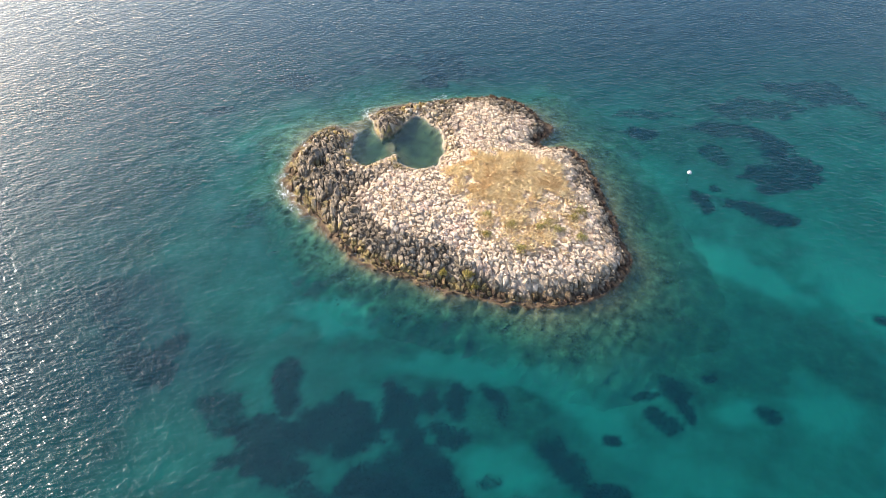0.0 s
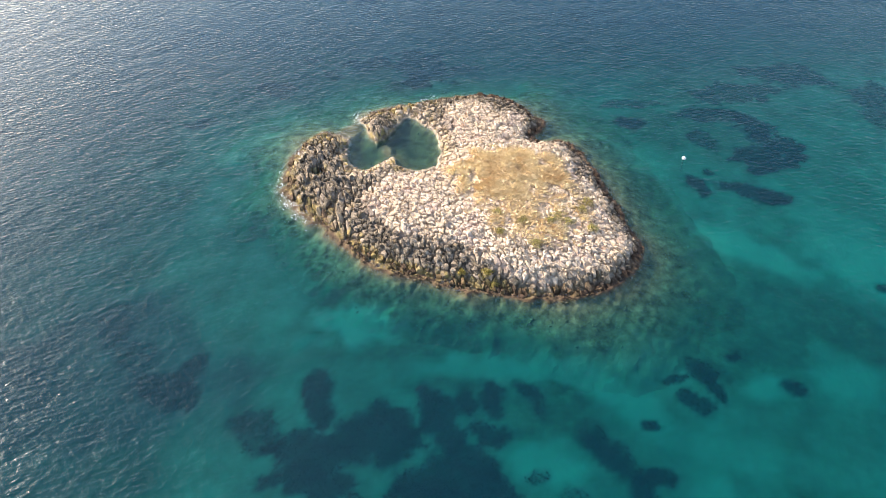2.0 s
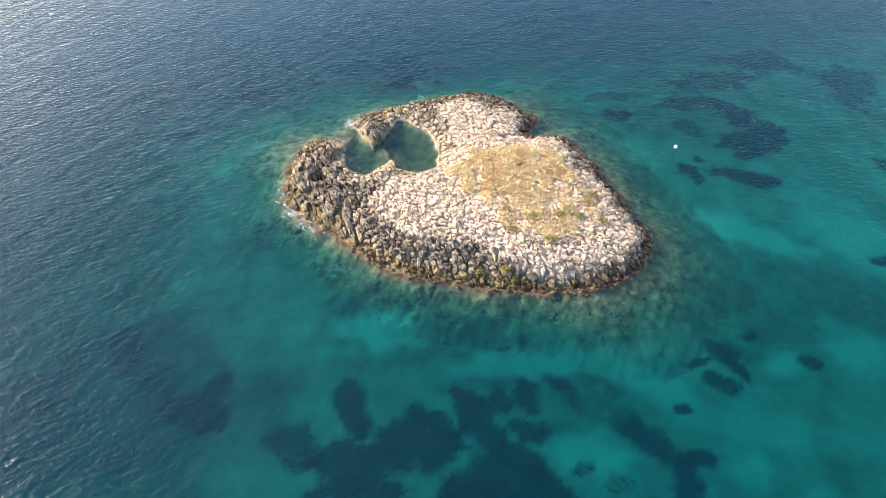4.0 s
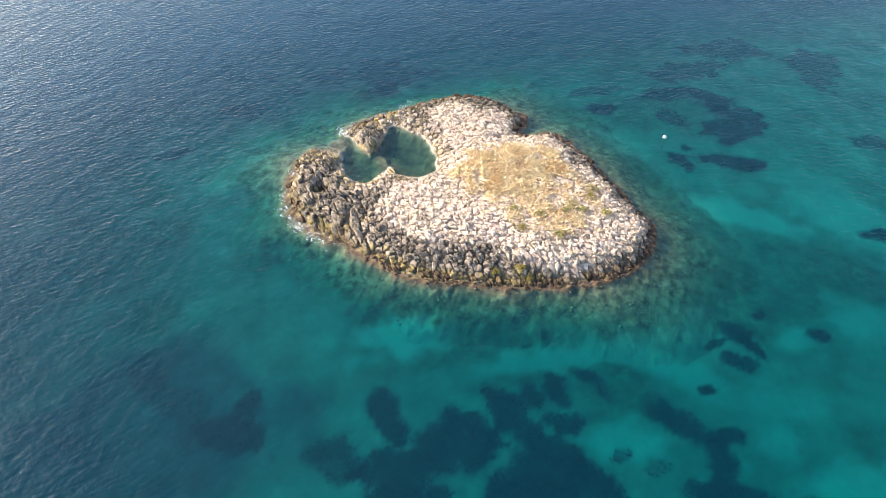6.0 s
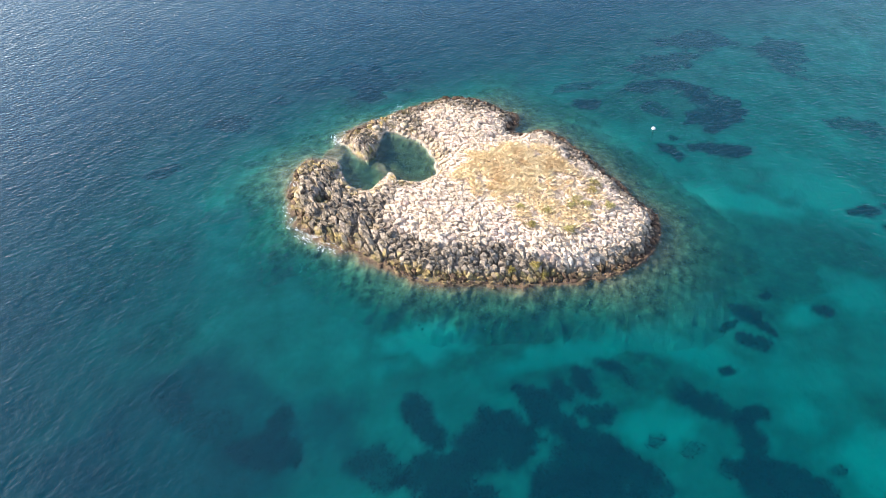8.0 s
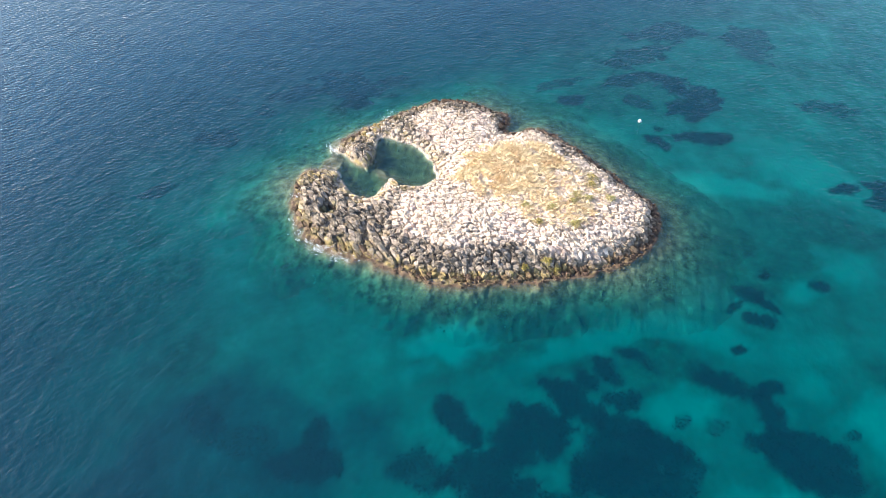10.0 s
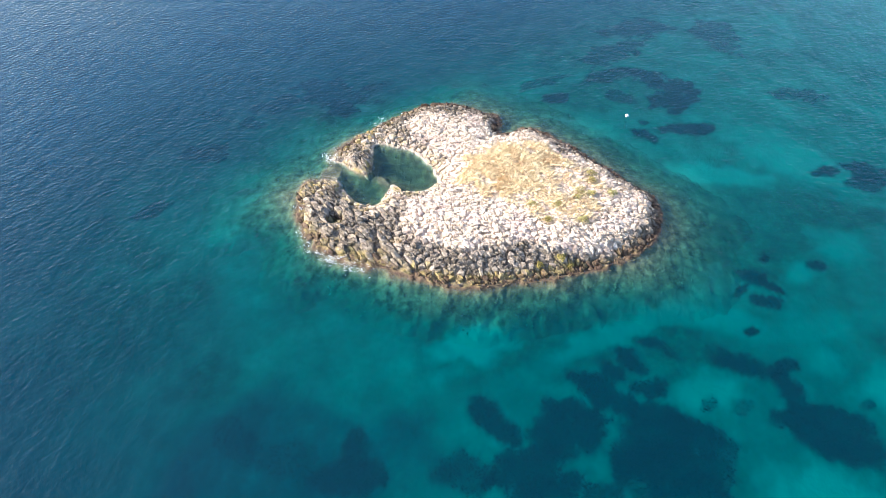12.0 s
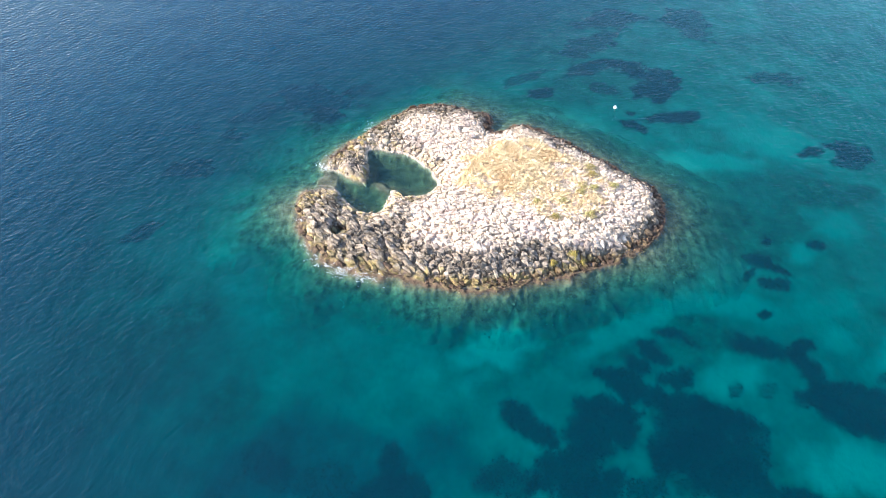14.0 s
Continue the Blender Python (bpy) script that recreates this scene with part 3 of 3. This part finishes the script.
def rubble(name, label, count, keep, low, high, sink, mat=RUBBLE):
    """Loose stones on the ground wherever keep(x, y) allows, as one joined thing."""
    x, y = rng.uniform(-28, 26, count), rng.uniform(-22, 30, count)
    ok = rng.rand(count) < keep(x, y)
    x, y = x[ok], y[ok]
    n = len(x)
    size = (low + (high - low) * rng.rand(n) ** 2.2)[:, None] * np.stack([rng.uniform(1.0, 1.35, n), rng.uniform(0.8, 1.1, n), rng.uniform(0.7, 1.05, n)], -1)
    place = np.stack([x, y, ground_at(x, y) + sink * size[:, 2]], -1)
    angles = np.stack([rng.normal(0.1, 0.3, n), rng.normal(0.34, 0.34, n), rng.normal(radians(118), 0.9, n)], -1)
    v, f, who = scattered(BLOCKS, place, angles, size)
    me = sheet(name, v, f, mat, False)
    px, py = place[who, 0], place[who, 1]
    for key in ("lichen_shade", "weed", "ochre", "drowned", "sandy"):
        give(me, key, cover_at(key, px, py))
    give(me, "soil", 0 * px)
    ob = new(name, me)
    ob.parent = island
    return tagged(ob, label, kind="stuff")


rubble("rubble", "loose angular limestone chips, pale and dark with lichens and painted shade", 44000,
       lambda x, y: (cover_at("land", x, y) > -0.35) * np.maximum(cover_at("pool", x, y) < 0.0, 0.5 * smooth_step(3.2, 1.4, np.hypot(x + 14.6, y - 13.6))) * (0.5 + 0.1 * cover_at("meadow", x, y) - 0.3 * cover_at("thick", x, y) - 0.2 * cover_at("blocky", x, y)), 0.12, 0.40, 0.2)
rubble("sunken_rubble", "weed-covered stones on the shallow shelf", 22000,
       lambda x, y: (cover_at("z", x, y) < -0.55) * smooth_step(-6.5, -1, cover_at("shore", x, y)) * 0.4 * smooth_step(-0.3, 0.3, fbm(x, y, 2.5, 181, 3)), 0.22, 0.6, -0.15)


# ---- the fractured limestone pavement ----
def clipped(poly, nx, ny, d):
    """The part of a convex polygon where nx * x + ny * y <= d."""
    out = []
    for k, (x1, y1) in enumerate(poly):
        x0, y0 = poly[k - 1]
        a, b = nx * x0 + ny * y0 - d, nx * x1 + ny * y1 - d
        if (a < 0) != (b < 0):
            w = a / (a - b)
            out.append((x0 + w * (x1 - x0), y0 + w * (y1 - y0)))
        if b < 0:
            out.append((x1, y1))
    return out


def block_cells(size, stretch, turn, seed, keep):
    """Cells of a jittered grid, stretched along one way, where keep(x, y) allows: centre and outline of each in metres."""
    r = np.random.RandomState(seed)
    reach = int(30 / size)
    seeds = {(i, j): (i + 1.15 * r.rand(), j + 1.15 * r.rand()) for i in range(-reach, reach) for j in range(-reach, reach) if r.rand() > 0.24}
    c, s = math.cos(radians(turn)), math.sin(radians(turn))
    for (i, j), (u, v) in seeds.items():
        x, y = size * (c * u * stretch - s * v), size * (s * u * stretch + c * v)
        if not (-22 < x < 20 and -16 < y < 25) or not keep(x, y) or r.rand() > block_chance(x, y):
            continue
        poly = [(-1.5, -1.5), (1.5, -1.5), (1.5, 1.5), (-1.5, 1.5)]
        for a in (-2, -1, 0, 1, 2):
            for b in (-2, -1, 0, 1, 2):
                if (a or b) and (i + a, j + b) in seeds:
                    du, dv = seeds[i + a, j + b][0] - u, seeds[i + a, j + b][1] - v
                    poly = clipped(poly, du, dv, (du * du + dv * dv) / 2)
        if len(poly) > 2:
            poly = np.array(poly)
            yield x, y, size * np.stack([c * poly[:, 0] * stretch - s * poly[:, 1], s * poly[:, 0] * stretch + c * poly[:, 1]], -1), r


def craggy_arm(x, y):
    """Whether a place lies on the tilted slabs of the western arm and the seaward face beside it."""
    return x - 0.35 * y + 1.2 * math.sin(0.9 * x + 0.7 * y) < -10.5 and y < 14


def block_chance(x, y):
    at = np.array([x]), np.array([y])
    land, pool = cover_at("land", *at)[0], cover_at("pool", *at)[0]
    if land < 0.05 or pool > -0.02:
        return 0.0
    return (1 - 0.25 * cover_at("meadow", *at)[0] - 0.35 * cover_at("thick", *at)[0]) * (1 - 0.3 * (land < 1.0) * cover_at("apron", *at)[0])


def block_shape(x, y, outline, r):
    """A weathered block with a domed, tilted top: vertices round its base, shoulder, brow and crown."""
    before = np.roll(outline, 1, 0)
    p = np.concatenate([0.85 * before + 0.15 * outline, 0.15 * before + 0.85 * outline], 1).reshape(-1, 2)
    p = p - p.mean(0)
    wide = np.hypot(*p.T).mean()
    at = np.array([x]), np.array([y])
    craggy, grassy, dark = cover_at("blocky", *at)[0], cover_at("meadow", *at)[0], cover_at("lichen_shade", *at)[0]
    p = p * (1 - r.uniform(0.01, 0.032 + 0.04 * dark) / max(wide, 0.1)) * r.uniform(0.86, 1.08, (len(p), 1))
    e = 0.8
    around = ground_at(x + e * np.array([0, 1, -1, 0, 0]), y + e * np.array([0, 0, 0, 1, -1]))
    top = 0.25 * around[0] + 0.75 * around.mean() + r.normal(0, 0.04 + 0.10 * max(craggy, dark)) - 0.02
    top = max(top, around[0] - 0.04) + 0.12 * grassy
    slope = np.array([around[1] - around[2], around[3] - around[4]]) / (2 * e) * 0.85 + r.normal(0, 0.05 + 0.14 * craggy, 2)
    rings = []
    for share, low in ((1.0, -0.5), (1.03, -0.17), (0.92, -0.045), (0.66, 0.0)):
        q = p * share
        rings.append(np.column_stack([x + q[:, 0], y + q[:, 1], top + low * (1 if low < -0.4 else wide / 0.33) + q @ slope + r.normal(0, 0.022, len(p))]))
    crown = [[x, y, top + 0.02 * wide]]
    n = len(p)
    faces = [(k * n + i, k * n + (i + 1) % n, (k + 1) * n + (i + 1) % n, (k + 1) * n + i) for k in range(3) for i in range(n)]
    tris = [t for a, b, c, d in faces for t in ((a, b, c), (a, c, d))] + [(3 * n + i, 3 * n + (i + 1) % n, 4 * n) for i in range(n)]
    return np.concatenate(rings + [crown]), np.array(tris)


def give_rock(me, px, py, changes):
    """The cover of rock at places of the plan; each stone has a little more or less of the dark lichens and painted
    shade than its ground.
    """
    for key in ("lichen_shade", "weed", "ochre", "drowned", "sandy"):
        give(me, key, np.clip(cover_at(key, px, py) * (changes if key == "lichen_shade" else 1), 0, 1))
    for key in ("soil", "mud", "turf", "meadow", "pale", "mat"):
        give(me, key, 0 * px)


def pavement():
    """Close-set blocks with dark joints; those of the southern slope are pieces of their own."""
    joined, singles, start = [], 0, 0
    main = block_cells(0.37, 1.45, 124, 611, lambda x, y: not craggy_arm(x, y))
    arm = block_cells(0.40, 2.5, 110, 617, craggy_arm)
    for x, y, outline, r in itertools.chain(main, arm):
        v, f = block_shape(x, y, outline, r)
        change = r.uniform(0.6, 1.3)
        if singles < 300 and -6 < x < 9 and -12.0 < y < -8.0:
            singles += 1
            me = sheet("stone", v - [x, y, 0], f, STONE, False)
            give_rock(me, np.full(len(v), x), np.full(len(v), y), change)
            stone = new("stone", me)
            stone.location, stone.parent = (x, y, 0), island
            continue
        joined.append((v, f + start, np.full((len(v), 3), (x, y, change))))
        start += len(v)
    v, f, at = (np.concatenate(k) for k in zip(*joined))
    me = sheet("pavement_blocks", v, f, RUBBLE, False)
    give_rock(me, at[:, 0], at[:, 1], at[:, 2])
    ob = new("pavement_blocks", me)
    ob.parent = island
    tagged(ob, "close-set weathered limestone blocks with dark joints", kind="stuff")


pavement()


# ---- dry grass ----
def tuft_shape(seed, blades=22, lean=0.8, wide=0.011):
    r = np.random.RandomState(seed)
    verts, faces = [], []
    for k in range(blades):
        a, out, high = r.uniform(0, 2 * np.pi), r.uniform(0.2, lean), r.uniform(0.6, 1.0)
        c, s, w = np.cos(a), np.sin(a), wide * r.uniform(0.7, 1.4)
        root = np.array([0.12 * c, 0.12 * s, -0.1])
        side = np.array([-s, c, 0]) * w
        b = len(verts)
        verts += [root - side, root + side, root + [out * 0.5 * c, out * 0.5 * s, high * 0.7], root + [out * c, out * s, high]]
        verts[b + 2] = verts[b + 2] + side * 0.8
        faces += [(b, b + 1, b + 2), (b, b + 2, b + 3)]
    return np.array(verts), np.array(faces)


TUFTS = [tuft_shape(300 + k) for k in range(8)]
n = 60000
tx, ty = rng.uniform(-4, 16, n), rng.uniform(-12, 12, n)
ok = rng.rand(n) < cover_at("meadow", tx, ty) * (0.10 + 0.6 * cover_at("thick", tx, ty)) * smooth_step(-0.3, 0.35, fbm(tx, ty, 1.3, 131, 3) + 0.1)
tx, ty = tx[ok], ty[ok]
n = len(tx)
high = 0.20 + 0.50 * rng.rand(n) ** 1.5
v, f, who = scattered(TUFTS, np.stack([tx, ty, ground_at(tx, ty)], -1), np.stack([rng.normal(0, 0.15, n), rng.normal(0, 0.15, n), rng.uniform(0, 6.28, n)], -1),
                      np.stack([high * 1.4, high * 1.4, high * 0.85], -1))
tagged(new("dry_grass", sheet("dry_grass", v, f, GRASS, False)), "dry golden grass tufts between pale stones", "grass", kind="stuff")

# ---- seagrass patches ----
CLUMPS = [tuft_shape(400 + k, 7, 1.0, 0.05) for k in range(6)]


def seagrass(x0, y0, rx, ry, turn, dense):
    """One dark patch of seagrass with a ragged rim."""
    n = int(260 * dense * rx * ry) + 60
    a, r = rng.uniform(0, 6.28, n), np.sqrt(rng.rand(n)) * 1.7
    u, v, c, s = rx * r * np.cos(a), ry * r * np.sin(a), math.cos(radians(turn)), math.sin(radians(turn))
    x, y = x0 + c * u - s * v, y0 + s * u + c * v
    ok = blotches(x, y, [(x0, y0, rx, ry, turn, 1.0)], 0.55, 0.12) > 0.5
    x, y = x[ok], y[ok]
    n = len(x)
    size = rng.uniform(0.12, 0.24, n)
    v, f, who = scattered(CLUMPS, np.stack([x, y, bed_at(x, y)], -1), np.stack([0 * x, 0 * x, rng.uniform(0, 6.28, n)], -1), np.stack([size * 1.2, size * 1.2, size * 0.5], -1))
    ob = new("seagrass_patch", sheet("seagrass_patch", v, f, WEED, False))
    look_of = "dark dense patch of seagrass on the sandy seabed" if dense > 0.7 else "thin faded patch of seagrass on the deeper seabed"
    return tagged(ob, look_of, "seagrass", "seagrass patches", "stuff")


for spot in BEDS:
    seagrass(*spot)

# ---- foam at the waterline ----
n = 120000
fx, fy = rng.uniform(-24, 12, n), rng.uniform(-9, 25, n)
near = cover_at("land", fx, fy)
west = np.maximum(smooth_step(4.5, 0.5, np.hypot(fx + 19.0, (fy - 0.5) * 0.5)), smooth_step(2.6, 0.6, np.hypot(fx + 19.4, fy - 8.2)))
north = np.maximum(smooth_step(2.2, 0.4, np.hypot(fx + 13.8, fy - 17.2)), 0.8 * smooth_step(3.5, 0.5, np.hypot((fx + 4.5) * 0.6, (fy - 22.0) * 1.5)))
chance = np.exp(-((near + 0.5) / 0.75) ** 2) * np.maximum(west, north) * smooth_step(-0.15, 0.4, fbm(fx, fy, 1.2, 171, 4))
ok = rng.rand(n) < 0.8 * chance
fx, fy = fx[ok], fy[ok]
n = len(fx)
flake = [stone_shape(500 + k, 0.12) for k in range(6)]
slope_x, slope_y = cover_at("land", fx + 0.6, fy) - cover_at("land", fx - 0.6, fy), cover_at("land", fx, fy + 0.6) - cover_at("land", fx, fy - 0.6)
along = np.arctan2(slope_x, -slope_y) + rng.normal(0, 0.45, n)
size = 0.07 + 0.26 * rng.rand(n) ** 3
v, f, who = scattered(flake, np.stack([fx, fy, np.maximum(ground_at(fx, fy), 0) + 0.015], -1), np.stack([0 * fx, 0 * fx, along], -1),
                      np.stack([size * 1.5, 0.03 + 0.18 * size, 0.05 + 0 * size], -1))
tagged(new("foam", sheet("foam", v, f, FOAM)), "white surf foam along the rocky waterline", "foam", kind="stuff")


# ---- shrubs ----
def shrub(name, x, y, wide, high, mat, label, seed):
    base = new(name)
    base.location = (x, y, float(ground_at(np.array([x]), np.array([y]))[0]))
    r = np.random.RandomState(seed)
    for k in range(7):
        bm = bmesh.new()
        a, out = r.uniform(0, 6.28), r.uniform(0.3, 0.8) * wide / 2
        tip = Vector((out * math.cos(a), out * math.sin(a), high * r.uniform(0.6, 0.95)))
        m = Matrix.Translation(tip * 0.5) @ tip.to_track_quat("Z", "Y").to_matrix().to_4x4()
        bmesh.ops.create_cone(bm, segments=5, radius1=0.022, radius2=0.008, depth=tip.length + 0.1, matrix=m)
        part("stem", bm, TWIG, base)
    n = 800
    a, q, u = r.uniform(0, 6.28, n), r.rand(n) ** 0.4, r.uniform(0.05, 1.0, n)
    lump = 1 + 0.3 * np.sin(3 * a + seed) + 0.2 * np.sin(5 * a)
    place = np.stack([wide / 2 * q * lump * np.cos(a) * np.sqrt(1.05 - u**2 * 0.9), wide / 2 * q * lump * np.sin(a) * np.sqrt(1.05 - u**2 * 0.9), high * u], -1)
    leaf = [(np.array([[-0.5, 0, 0], [0, -0.22, 0.08], [0.5, 0, 0], [0, 0.22, 0.08]]), np.array([[0, 1, 2], [0, 2, 3]]))]
    v, f, who = scattered(leaf, place, r.uniform(-1.2, 1.2, (n, 3)) * [1, 1, 3], np.full((n, 3), 0.11))
    crown = new("foliage", sheet("foliage", v, f, mat, False))
    crown.parent = base
    return tagged(base, label, "shrub", "shrubs on the islet")


for k, (x, y, wide) in enumerate([(2.9, -12.3, 1.2), (3.7, -13.2, 0.8), (0.4, -12.1, 0.8)]):
    shrub("shrub", x, y, wide, 0.5, YELLOW, "bright yellow flowering shrub among dark shore rocks", 1 + k)
for k, (x, y, wide) in enumerate([(13.9, -1.3, 1.7), (13.2, -2.6, 1.3), (10.4, -4.1, 1.8), (9.6, -4.9, 1.2), (11.6, -4.9, 1.3), (14.0, -5.7, 1.3), (6.7, -5.2, 1.5), (4.0, -3.9, 1.2), (4.2, -7.1, 1.1), (7.9, -8.8, 1.4)]):
    shrub("shrub", x, y, wide, 0.45, GREEN, "low olive-green shrub between dry grass and pale stones", 10 + k)


# ---- mooring buoy ----
def mooring_buoy(x, y):
    base = new("mooring_buoy")
    base.location = (x, y, 0)
    bm = bmesh.new()
    bmesh.ops.create_uvsphere(bm, u_segments=24, v_segments=14, radius=0.25, matrix=Matrix.Translation((0, 0, 0.10)))
    for vert in bm.verts:
        if vert.co.z < 0:
            vert.co.x, vert.co.y = vert.co.x * 0.8, vert.co.y * 0.8
    for face in bm.faces:
        face.smooth = True
    part("float", bm, WHITE, base)
    bm = bmesh.new()
    bmesh.ops.create_cone(bm, cap_ends=True, segments=12, radius1=0.07, radius2=0.05, depth=0.10, matrix=Matrix.Translation((0, 0, 0.37)))
    part("neck", bm, WHITE, base)
    bm = bmesh.new()
    ring = [bm.verts.new(((0.06 + 0.015 * math.cos(b)) * math.cos(a), 0.015 * math.sin(b), 0.46 + (0.06 + 0.015 * math.cos(b)) * math.sin(a)))
            for a in np.linspace(0, 2 * np.pi, 14, False) for b in np.linspace(0, 2 * np.pi, 6, False)]
    for i in range(14):
        for j in range(6):
            bm.faces.new([ring[i * 6 + j], ring[((i + 1) % 14) * 6 + j], ring[((i + 1) % 14) * 6 + (j + 1) % 6], ring[i * 6 + (j + 1) % 6]])
    part("ring", bm, ROPE, base, "rusty lifting ring")
    bm = bmesh.new()
    bmesh.ops.create_cone(bm, cap_ends=True, segments=8, radius1=0.03, radius2=0.03, depth=2.2, matrix=Matrix.Translation((0, 0, -1.2)))
    part("mooring_line", bm, ROPE, base, "weedy rope down to the seabed")
    return tagged(base, "round white mooring buoy floating on the sea", "buoy")


mooring_buoy(26.9, 9.1)
